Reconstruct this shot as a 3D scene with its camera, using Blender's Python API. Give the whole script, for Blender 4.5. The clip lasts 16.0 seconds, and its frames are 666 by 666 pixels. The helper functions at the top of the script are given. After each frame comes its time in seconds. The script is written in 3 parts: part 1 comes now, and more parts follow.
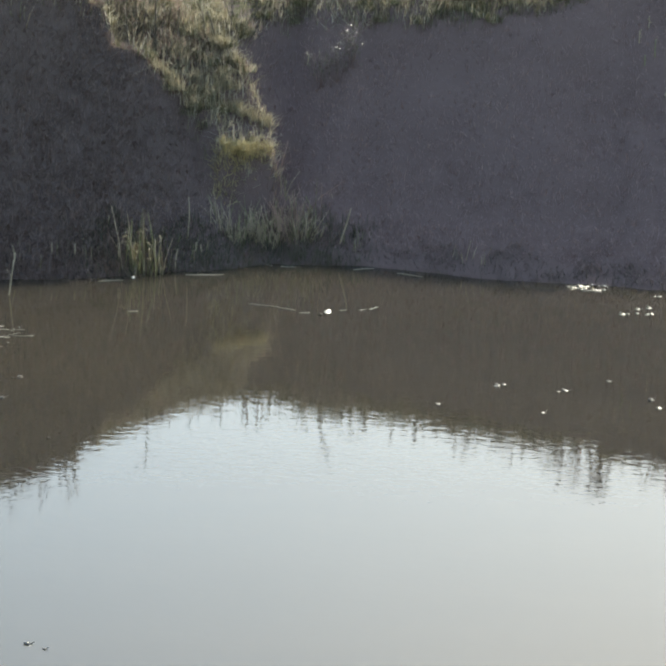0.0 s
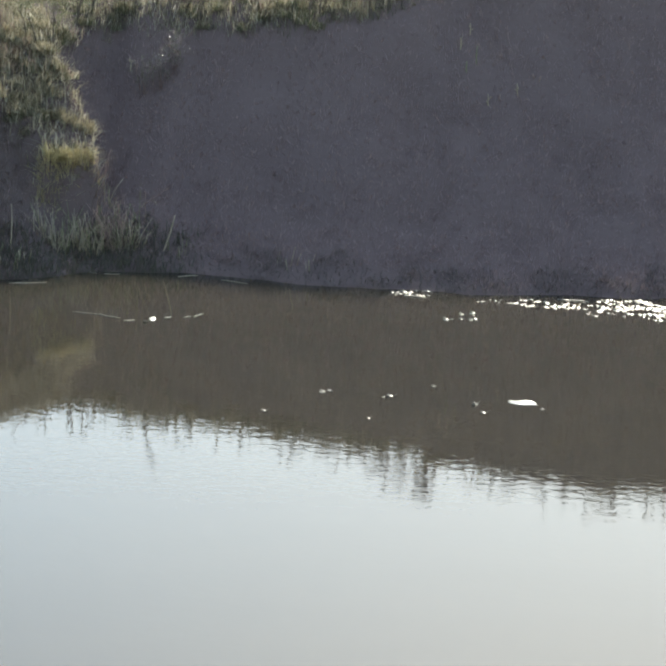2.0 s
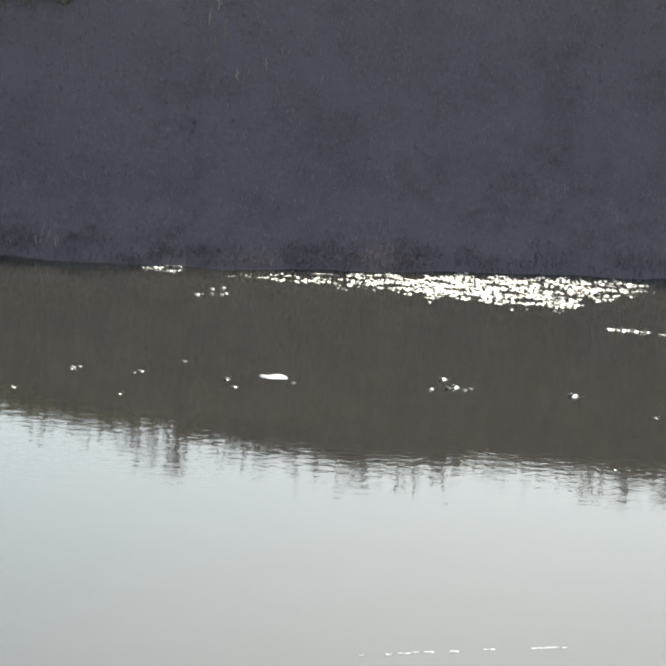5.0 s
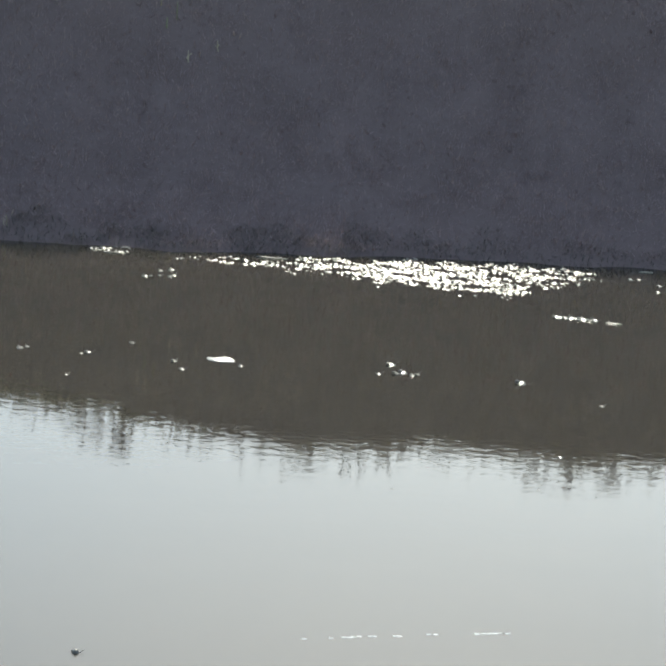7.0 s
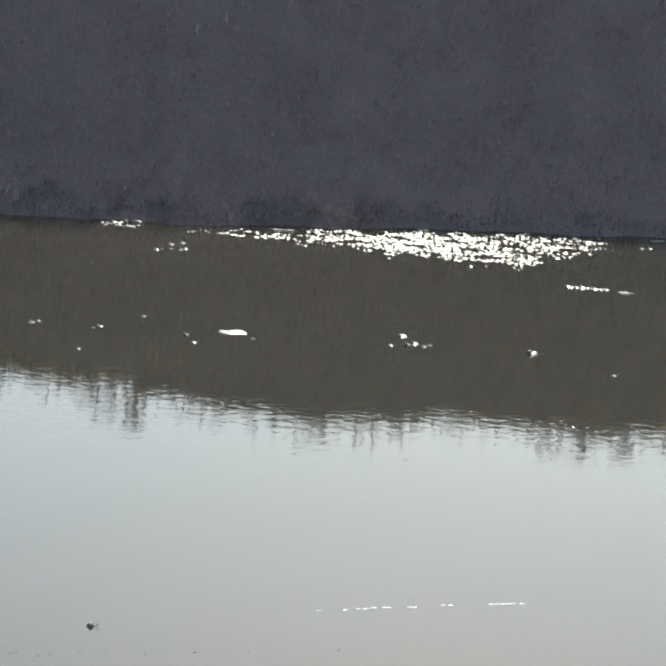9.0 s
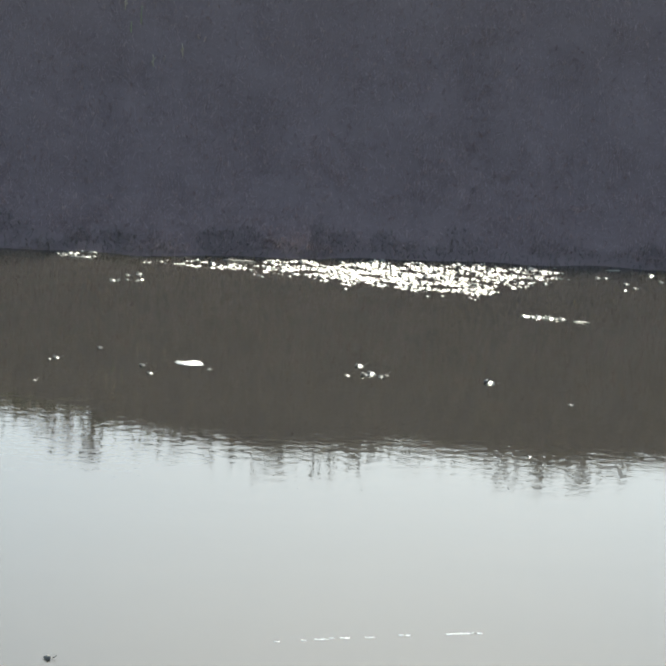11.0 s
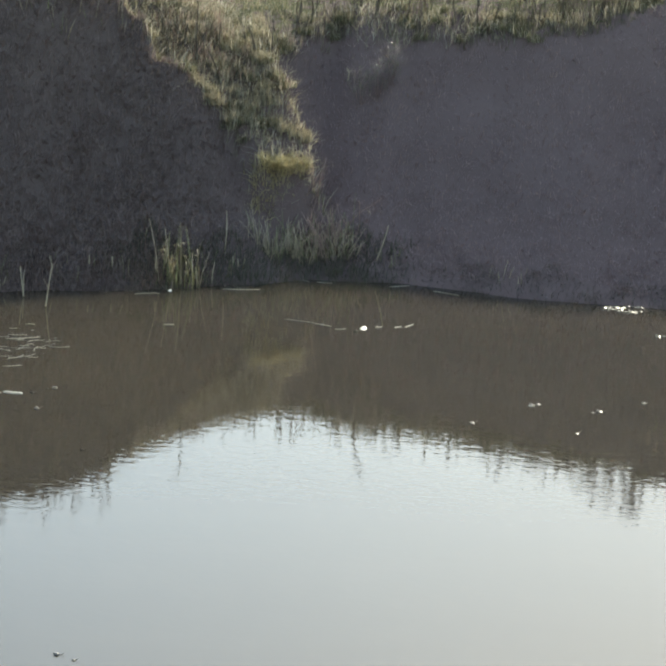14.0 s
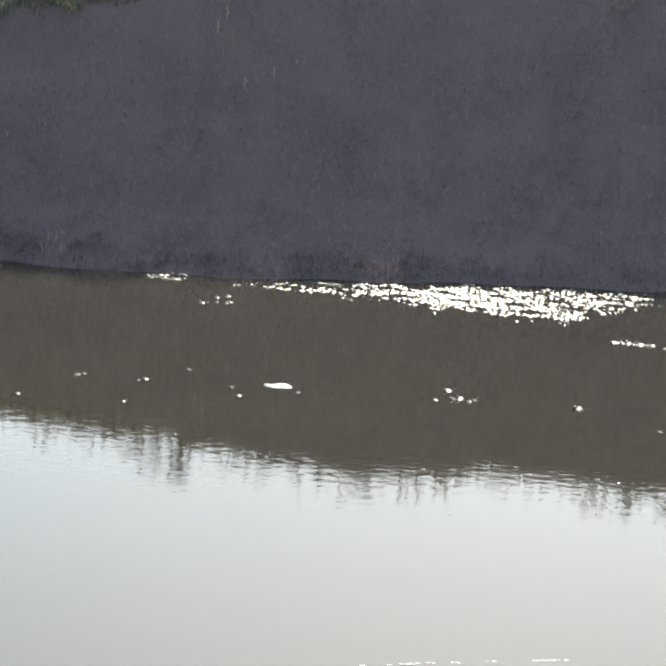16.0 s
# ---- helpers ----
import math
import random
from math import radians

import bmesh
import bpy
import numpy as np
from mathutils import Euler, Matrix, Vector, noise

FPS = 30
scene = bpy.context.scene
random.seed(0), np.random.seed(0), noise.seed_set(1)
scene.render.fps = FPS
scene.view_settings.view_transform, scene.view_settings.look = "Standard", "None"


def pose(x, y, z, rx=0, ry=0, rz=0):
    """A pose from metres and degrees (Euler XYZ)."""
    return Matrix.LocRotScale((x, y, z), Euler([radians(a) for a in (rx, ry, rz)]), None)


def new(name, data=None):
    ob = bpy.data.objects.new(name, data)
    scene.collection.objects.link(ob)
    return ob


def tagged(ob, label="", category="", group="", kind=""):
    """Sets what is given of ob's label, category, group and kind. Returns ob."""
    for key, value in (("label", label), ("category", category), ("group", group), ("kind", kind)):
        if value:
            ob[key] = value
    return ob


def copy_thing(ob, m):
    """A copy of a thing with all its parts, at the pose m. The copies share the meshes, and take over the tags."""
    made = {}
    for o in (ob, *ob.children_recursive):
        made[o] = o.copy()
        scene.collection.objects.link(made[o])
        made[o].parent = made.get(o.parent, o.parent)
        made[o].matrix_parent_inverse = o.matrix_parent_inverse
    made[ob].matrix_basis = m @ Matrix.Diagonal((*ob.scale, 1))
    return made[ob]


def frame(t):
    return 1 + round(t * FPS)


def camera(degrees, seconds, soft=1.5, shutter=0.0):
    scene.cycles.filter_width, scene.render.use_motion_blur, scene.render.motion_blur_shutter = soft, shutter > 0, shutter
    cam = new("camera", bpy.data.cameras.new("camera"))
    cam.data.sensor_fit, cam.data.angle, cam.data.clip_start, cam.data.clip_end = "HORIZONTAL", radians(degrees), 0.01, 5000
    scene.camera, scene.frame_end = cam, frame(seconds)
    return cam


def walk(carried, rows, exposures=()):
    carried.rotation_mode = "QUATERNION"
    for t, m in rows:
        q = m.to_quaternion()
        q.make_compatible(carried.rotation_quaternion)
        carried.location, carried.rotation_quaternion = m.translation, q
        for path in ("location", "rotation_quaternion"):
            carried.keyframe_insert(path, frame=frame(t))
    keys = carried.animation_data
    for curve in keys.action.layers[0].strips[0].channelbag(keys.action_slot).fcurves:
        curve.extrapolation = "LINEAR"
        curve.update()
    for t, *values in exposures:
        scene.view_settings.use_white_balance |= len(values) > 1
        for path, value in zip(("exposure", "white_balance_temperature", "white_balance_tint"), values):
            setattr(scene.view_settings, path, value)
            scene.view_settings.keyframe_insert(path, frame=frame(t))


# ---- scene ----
# A pond below a steep grassy bank, seen against the sun from the higher bank opposite.
EYE = 7.2                       # the eye's height over the water


def turned(yaw, pitch, roll):
    """The camera's pose: yaw to the right of +y, pitch downwards, roll clockwise, in degrees."""
    return pose(0, 0, EYE, 90 - pitch, 0, -yaw) @ pose(0, 0, 0, 0, 0, roll)


cam = camera(14.9, 16.0, soft=2.6)
PATH = [
    (0.0, -2.717, 14.000, 2.230),
    (0.3, -4.110, 14.010, 1.780),
    (0.5, -4.708, 13.967, 1.656),
    (1.0, -2.785, 13.776, 2.222),
    (1.3, -0.960, 13.640, 2.650),
    (1.5, -0.131, 13.735, 2.812),
    (2.0, 1.326, 13.679, 2.771),
    (2.5, 2.636, 13.970, 3.166),
    (3.0, 3.382, 13.849, 3.121),
    (3.5, 4.396, 13.645, 3.306),
    (4.0, 5.358, 13.678, 3.180),
    (4.5, 6.508, 13.745, 3.517),
    (4.7, 6.820, 13.840, 3.615),
    (6.8, 8.064, 14.077, 4.268),
    (7.0, 8.352, 14.202, 4.811),
    (7.5, 8.713, 14.498, 6.215),
    (8.0, 7.493, 14.912, 4.951),
    (8.5, 7.487, 14.860, 4.014),
    (9.0, 8.127, 14.852, 4.232),
    (9.5, 8.420, 14.373, 4.239),
    (10.0, 8.726, 14.139, 4.306),
    (10.2, 8.764, 14.057, 4.248),
    (12.3, 9.516, 14.185, 4.502),
    (12.5, 9.060, 14.083, 4.418),
    (13.0, 7.052, 13.730, 4.418),
    (13.3, 5.235, 13.736, 4.300),
    (13.5, 3.755, 13.597, 4.073),
    (13.7, 1.119, 13.359, 3.271),
    (13.9, -2.197, 13.519, 2.798),
    (14.0, -3.554, 13.666, 3.085),
    (14.2, -6.095, 13.891, 3.012),
    (14.5, -8.204, 13.884, 3.081),
    (14.8, -8.333, 13.835, 3.029),
    (15.0, -6.077, 13.738, 3.480),
    (15.2, -1.898, 14.117, 3.762),
    (15.3, -0.465, 14.043, 3.918),
    (15.5, 1.754, 13.841, 4.561),
    (15.7, 2.855, 13.997, 3.381),
    (16.0, 6.987, 13.716, 4.296),
]
walk(cam, [(t, turned(a, b, c)) for t, a, b, c in PATH],
     [(0.0, 1.63, 7740, 1), (0.5, 1.70, 7720, 1), (1.0, 1.76, 7680, 1), (2.0, 1.65, 7540, 1), (4.5, 1.53, 7430, 1), (7.0, 1.44, 7330, 0), (8.5, 1.43, 7330, 0), (9.3, 1.35, 7330, 0), (10.0, 1.42, 7330, 0), (12.5, 1.58, 7390, 1),
      (13.5, 1.49, 7720, 2), (14.0, 1.66, 7880, 0), (14.5, 1.82, 7930, 0), (15.0, 1.94, 7830, 2), (15.5, 1.78, 7640, 2), (16.0, 1.68, 7570, 3)])

# ---- light ----
SUN_EL, SUN_AZ = 37.0, 12.0     # the sun's azimuth is to the right of +y
world = bpy.data.worlds.new("world")
scene.world = world
world.use_nodes = True
sky = world.node_tree.nodes.new("ShaderNodeTexSky")
sky.sky_type, sky.sun_disc = "NISHITA", False
sky.sun_elevation, sky.sun_rotation = radians(SUN_EL), radians(SUN_AZ)
sky.air_density, sky.dust_density, sky.ozone_density = 1.0, 0.64, 1.0
back = world.node_tree.nodes["Background"]
world.node_tree.links.new(sky.outputs[0], back.inputs[0])
back.inputs[1].default_value = 0.15
sun = new("sun", bpy.data.lights.new("sun", "SUN"))
sun.data.energy, sun.data.angle, sun.data.color = 2.4, radians(0.5), (1.0, 0.975, 0.945)
sun.matrix_world = pose(0, 0, 40, 0, 0, -SUN_AZ) @ pose(0, 0, 0, -(90 - SUN_EL))


# ---- materials ----
class Nodes:
    """A small helper that wires nodes in one material."""

    def __init__(self, name):
        self.m = bpy.data.materials.new(name)
        self.m.use_nodes = True
        self.t = self.m.node_tree
        self.b = self.t.nodes["Principled BSDF"]
        self.out = self.t.nodes["Material Output"]

    def add(self, kind, **sets):
        n = self.t.nodes.new(kind)
        for k, v in sets.items():
            n.inputs[k].default_value = v
        return n

    def link(self, a, b):
        self.t.links.new(a, b)

    def coords(self, scale):
        g = self.add("ShaderNodeNewGeometry")
        m = self.add("ShaderNodeMapping")
        m.inputs["Scale"].default_value = scale
        self.link(g.outputs["Position"], m.inputs["Vector"])
        return m.outputs["Vector"]

    def noise(self, scale, detail=4.0, stretch=(1, 1, 1), rough=0.55):
        n = self.add("ShaderNodeTexNoise", Scale=scale, Detail=detail, Roughness=rough)
        self.link(self.coords(stretch), n.inputs["Vector"])
        return n.outputs["Fac"]

    def ramp(self, fac, stops):
        r = self.add("ShaderNodeValToRGB")
        while len(r.color_ramp.elements) < len(stops):
            r.color_ramp.elements.new(0.5)
        for e, (p, c) in zip(r.color_ramp.elements, stops):
            e.position, e.color = p, (*c, 1)
        self.link(fac, r.inputs["Fac"])
        return r.outputs["Color"]

    def mix(self, fac, a, b, mode="MIX"):
        x = self.t.nodes.new("ShaderNodeMixRGB")
        x.blend_type = mode
        for sock, v in ((x.inputs[0], fac), (x.inputs[1], a), (x.inputs[2], b)):
            if hasattr(v, "is_linked"):
                self.link(v, sock)
            else:
                sock.default_value = v if isinstance(v, float) else (*v, 1)
        return x.outputs[0]

    def bump(self, fac, distance, strength=1.0):
        n = self.add("ShaderNodeBump", Distance=distance, Strength=strength)
        self.link(fac, n.inputs["Height"])
        self.link(n.outputs["Normal"], self.b.inputs["Normal"])
        return n


def soil_material():
    k = Nodes("bank_soil")
    clay = k.ramp(k.noise(0.9, 5), [(0.3, (0.129, 0.090, 0.084)), (0.55, (0.141, 0.099, 0.093)), (0.75, (0.153, 0.108, 0.101))])
    dim_earth = k.ramp(k.noise(0.9, 5), [(0.3, (0.104, 0.077, 0.069)), (0.75, (0.114, 0.085, 0.076))])
    turf = k.ramp(k.noise(1.3, 5), [(0.35, (0.045, 0.05, 0.022)), (0.7, (0.085, 0.078, 0.038))])
    g = k.add("ShaderNodeNewGeometry")
    n = k.add("ShaderNodeSeparateXYZ")
    k.link(g.outputs["True Normal"], n.inputs[0])
    flat = k.add("ShaderNodeMapRange")
    flat.inputs["From Min"].default_value, flat.inputs["From Max"].default_value = 0.92, 0.96
    k.link(n.outputs["Z"], flat.inputs["Value"])
    p = k.add("ShaderNodeSeparateXYZ")
    k.link(g.outputs["Position"], p.inputs[0])
    high = k.add("ShaderNodeMapRange")
    high.inputs["From Min"].default_value, high.inputs["From Max"].default_value = 1.9, 2.5
    k.link(p.outputs["Z"], high.inputs["Value"])
    both = k.add("ShaderNodeMath")
    both.operation = "MULTIPLY"
    k.link(flat.outputs["Result"], both.inputs[0])
    k.link(high.outputs["Result"], both.inputs[1])
    # the left bank's dimmer look, less veiled by glare, put into the earth's colour
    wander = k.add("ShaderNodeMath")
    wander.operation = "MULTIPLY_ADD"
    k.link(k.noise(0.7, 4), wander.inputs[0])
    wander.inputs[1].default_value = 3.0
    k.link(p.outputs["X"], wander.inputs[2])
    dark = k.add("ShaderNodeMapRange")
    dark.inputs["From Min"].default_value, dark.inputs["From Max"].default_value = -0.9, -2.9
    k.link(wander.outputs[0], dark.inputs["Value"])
    patches = k.mix(both.outputs[0], k.mix(dark.outputs["Result"], clay, dim_earth), turf)
    grain = k.ramp(k.noise(14, 6), [(0.3, (0.86, 0.86, 0.86)), (0.7, (1, 1, 1))])
    k.link(k.mix(0.8, patches, grain, "MULTIPLY"), k.b.inputs["Base Color"])
    k.b.inputs["Roughness"].default_value = 0.95
    k.b.inputs["Specular IOR Level"].default_value = 0.15
    k.bump(k.noise(5, 4), 0.03, 0.5)
    return k.m


def water_material():
    k = Nodes("pond_water")
    murk = k.ramp(k.noise(0.25, 3, (0.4, 1, 1)), [(0.3, (0.036, 0.0313, 0.0246)), (0.7, (0.045, 0.0378, 0.0282))])
    k.link(murk, k.b.inputs["Base Color"])
    k.b.inputs["Roughness"].default_value = 0.015
    k.b.inputs["IOR"].default_value = 1.333
    # silt scatters the light sideways below the surface
    k.b.subsurface_method = "BURLEY"
    k.b.inputs["Subsurface Weight"].default_value = 0.6
    k.b.inputs["Subsurface Radius"].default_value = (1.0, 0.9, 0.7)
    k.b.inputs["Subsurface Scale"].default_value = 1.2
    fine = k.noise(5.0, 2, (1.3, 1.7, 1))
    slow = k.noise(0.8, 2, (0.5, 1.5, 1))
    add = k.add("ShaderNodeMath")
    add.operation = "MULTIPLY_ADD"
    k.link(slow, add.inputs[0])
    add.inputs[1].default_value = 0.9
    k.link(fine, add.inputs[2])
    k.bump(add.outputs[0], 0.00095)
    return k.m


def leaf_material(name, stops, gloss=0.55, clear=0.4):
    """Grass or leaf: each blade takes its own colour; light comes through it."""
    k = Nodes(name)
    g = k.add("ShaderNodeNewGeometry")
    hue = k.ramp(g.outputs["Random Per Island"], stops)
    streak = k.ramp(k.noise(30, 3, (1, 1, 0.3)), [(0.3, (0.6, 0.6, 0.6)), (0.7, (1, 1, 1))])
    col = k.mix(0.7, hue, streak, "MULTIPLY")
    k.link(col, k.b.inputs["Base Color"])
    k.b.inputs["Roughness"].default_value = gloss
    k.b.inputs["Specular IOR Level"].default_value = 0.3
    tr = k.add("ShaderNodeBsdfTranslucent")
    k.link(col, tr.inputs["Color"])
    mx = k.add("ShaderNodeMixShader", Fac=clear)
    k.link(k.b.outputs[0], mx.inputs[1])
    k.link(tr.outputs[0], mx.inputs[2])
    k.link(mx.outputs[0], k.out.inputs["Surface"])
    return k.m


def wet_material(name, stops, rough, gloss=1.0):
    """Wet floating matter: each piece its own colour, a film of water on top."""
    k = Nodes(name)
    o = k.add("ShaderNodeObjectInfo")
    g = k.add("ShaderNodeNewGeometry")
    s = k.add("ShaderNodeMath")
    s.operation = "ADD"
    k.link(o.outputs["Random"], s.inputs[0])
    k.link(g.outputs["Random Per Island"], s.inputs[1])
    f = k.add("ShaderNodeMath")
    f.operation = "FRACT"
    k.link(s.outputs[0], f.inputs[0])
    hue = k.ramp(f.outputs[0], stops)
    grain = k.ramp(k.noise(60, 4), [(0.3, (0.5, 0.5, 0.5)), (0.7, (1, 1, 1))])
    k.link(k.mix(0.7, hue, grain, "MULTIPLY"), k.b.inputs["Base Color"])
    k.b.inputs["Roughness"].default_value = rough
    k.b.inputs["IOR"].default_value = 1.45
    k.b.inputs["Specular IOR Level"].default_value = gloss
    k.bump(k.noise(45, 3), 0.0012)
    return k.m


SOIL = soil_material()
WATER = water_material()
DARK_GRASS = leaf_material("bank_grass", [(0.0, (0.332, 0.231, 0.216)), (0.6, (0.356, 0.248, 0.232)), (1.0, (0.38, 0.266, 0.248))], 0.7, 0.3)
DIM_GRASS = leaf_material("dim_grass", [(0.0, (0.246, 0.18, 0.16)), (0.7, (0.262, 0.192, 0.171)), (1.0, (0.276, 0.203, 0.181))], 0.7, 0.3)
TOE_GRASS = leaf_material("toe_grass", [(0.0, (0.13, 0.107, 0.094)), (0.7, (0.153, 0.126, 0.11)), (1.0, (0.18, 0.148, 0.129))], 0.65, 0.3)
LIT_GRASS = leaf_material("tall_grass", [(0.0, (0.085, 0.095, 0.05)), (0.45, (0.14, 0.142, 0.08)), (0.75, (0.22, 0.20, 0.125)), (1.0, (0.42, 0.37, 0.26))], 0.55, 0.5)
MOSS_GRASS = leaf_material("yellow_grass", [(0.0, (0.48, 0.40, 0.20)), (1.0, (0.80, 0.69, 0.42))], 0.5, 0.55)
RUST_GRASS = leaf_material("rust_stems", [(0.0, (0.33, 0.21, 0.18)), (1.0, (0.54, 0.39, 0.33))])
STRAW = leaf_material("dry_reed", [(0.0, (0.26, 0.22, 0.13)), (1.0, (0.48, 0.41, 0.27))], 0.5, 0.5)
GREEN_REED = leaf_material("green_reed", [(0.0, (0.17, 0.175, 0.08)), (1.0, (0.34, 0.33, 0.18))], 0.45, 0.25)
TWIG = leaf_material("dark_twig", [(0.0, (0.06, 0.05, 0.04)), (1.0, (0.15, 0.12, 0.09))], 0.7, 0.2)
PALE_REED = leaf_material("bleached_reed", [(0.0, (0.38, 0.30, 0.20)), (1.0, (0.58, 0.47, 0.33))], 0.5, 0.12)
RAMP_GRASS = leaf_material("ramp_grass", [(0.0, (0.22, 0.19, 0.13)), (0.4, (0.36, 0.315, 0.22)), (0.75, (0.52, 0.46, 0.345)), (1.0, (0.72, 0.655, 0.54))], 0.42, 0.55)
SHINY_LEAF = leaf_material("shiny_leaf", [(0.0, (0.12, 0.12, 0.08)), (1.0, (0.24, 0.21, 0.15))], 0.27, 0.3)
WET_LEAF = wet_material("wet_leaf", [(0.0, (0.018, 0.014, 0.010)), (0.7, (0.05, 0.038, 0.022)), (1.0, (0.09, 0.07, 0.04))], 0.31)
WET_STEM = wet_material("wet_stem", [(0.0, (0.06, 0.05, 0.04)), (1.0, (0.24, 0.21, 0.16))], 0.38, 0.8)
PALE = wet_material("pale_bark", [(0.0, (0.50, 0.47, 0.40)), (1.0, (0.62, 0.58, 0.50))], 0.35)
DULL_BARK = wet_material("dull_bark", [(0.0, (0.26, 0.245, 0.20)), (1.0, (0.36, 0.34, 0.28))], 0.6, 0.3)
# wet leaves seen against the sun: their shaded side put into a near-black colour
BACKLIT_LEAF = wet_material("backlit_leaf", [(0.0, (0.010, 0.008, 0.006)), (1.0, (0.026, 0.020, 0.013))], 0.5, 0.2)
PALE_STEM = wet_material("pale_stem", [(0.0, (0.26, 0.22, 0.16)), (1.0, (0.44, 0.38, 0.28))], 0.7)
FOAM = wet_material("foam", [(0.0, (0.55, 0.55, 0.52)), (1.0, (0.75, 0.75, 0.72))], 0.3)


# ---- the lie of the land ----
def smooth(a, b, v):
    u = np.clip((v - a) / (b - a), 0, 1)
    return u * u * (3 - 2 * u)


def waves(x, y, seed, size, octaves=3):
    """Smooth bumpy noise between about -1 and 1."""
    rng = np.random.RandomState(seed)
    total, amp = 0, 1.0
    for _ in range(octaves):
        for _ in range(4):
            a, p = rng.uniform(0, 2 * np.pi, 2)
            total = total + amp * 0.4 * np.sin((x * np.cos(a) + y * np.sin(a)) * 2 * np.pi / (size * rng.uniform(0.7, 1.4)) + p)
        amp, size = amp * 0.5, size * 0.5
    return total


def shore(x):
    """The far water's edge: its y at x."""
    base = np.interp(x, [-30, -20, -8.4, -6.4, -4.5, -3.1, -2.4, -1.2, 0.3, 2.5, 4.5, 6.3, 9.6, 20, 34],
                     [14, 22.5, 29.55, 30.4, 31.15, 31.85, 32.4, 32.55, 32.15, 32.0, 32.2, 32.4, 32.4, 31.5, 22])
    return base + 0.06 * waves(x, 0, 3, 1.7)


def crest(x):
    """The far bank's height at its brow."""
    return np.interp(x, [-15.47, -9.19, -7.35, -6.77, -5.9, -5.32, -5, -4.4, -3.4, -2.4, -1, 0, 1.5, 3.08, 4.31, 5.13, 6.36, 7.49, 9.24, 10.46, 14.35],
                     [3.27, 3.43, 3.69, 3.64, 3.47, 3.35, 3.25, 3.06, 2.71, 3.03, 3.10, 3.12, 3.40, 3.89, 4.22, 4.47, 4.31, 4.25, 4.40, 4.28, 4.12])


def swell(x):
    """Hummocks along the brow."""
    return np.interp(x, [-6.09, -5.42, -5.16, -4.95, -4.5, -4.1, -3.7, -3.1, -2.75, -2.4, -2, -1.6, -1, -0.2, 0.2, 0.45, 0.85, 1.05, 1.5, 2.05, 2.28, 2.44, 2.56, 3.23, 3.49, 3.75, 4.17,
                         4.33, 4.9, 5.11, 5.84, 6.36, 6.53, 6.65, 7.2, 7.72, 8.29, 9.54, 9.8, 10.08, 10.33, 10.85, 12.52],
                     [0, 0.05, 0.24, 0.17, -0.06, 0.0, -0.18, -0.15, 0.23, 0.33, 0.22, 0.07, 0.03, 0, 0.06, 0, -0.12, -0.15, -0.05, -0.12, -0.12, 0.15, 0, -0.05, -0.1, -0.03, 0.06,
                      -0.09, -0.22, -0.06, 0.04, 0.1, 0.22, 0, -0.12, -0.02, 0.06, 0.07, 0.2, 0.4, 0.22, 0.13, 0.1])


def steep(x):
    """The fall of the bank's face from brow to water."""
    return 0.84 - 0.03 * np.exp(-((x - 2.5) / 0.6) ** 2) + 0.025 * smooth(2.6, 3.4, x) - 0.065 * smooth(1.0, 2.8, x) + 0.17 * (1 - smooth(-4.4, -2.8, x)) + 0.28 * (1 - smooth(-6.2, -4.9, x)) - 0.14 * np.exp(-((x + 2.75) / 0.75) ** 2)


def brow_line(x):
    """How far behind the water's edge the brow stands."""
    return crest(x) / steep(x)


def ramp_place(x, y):
    """Where a place lies on the sunlit ramp: across it and along it, up from its foot."""
    u, v = x + 2.88, y - 33.8
    return 0.763 * u + 0.647 * v, -0.647 * u + 0.763 * v


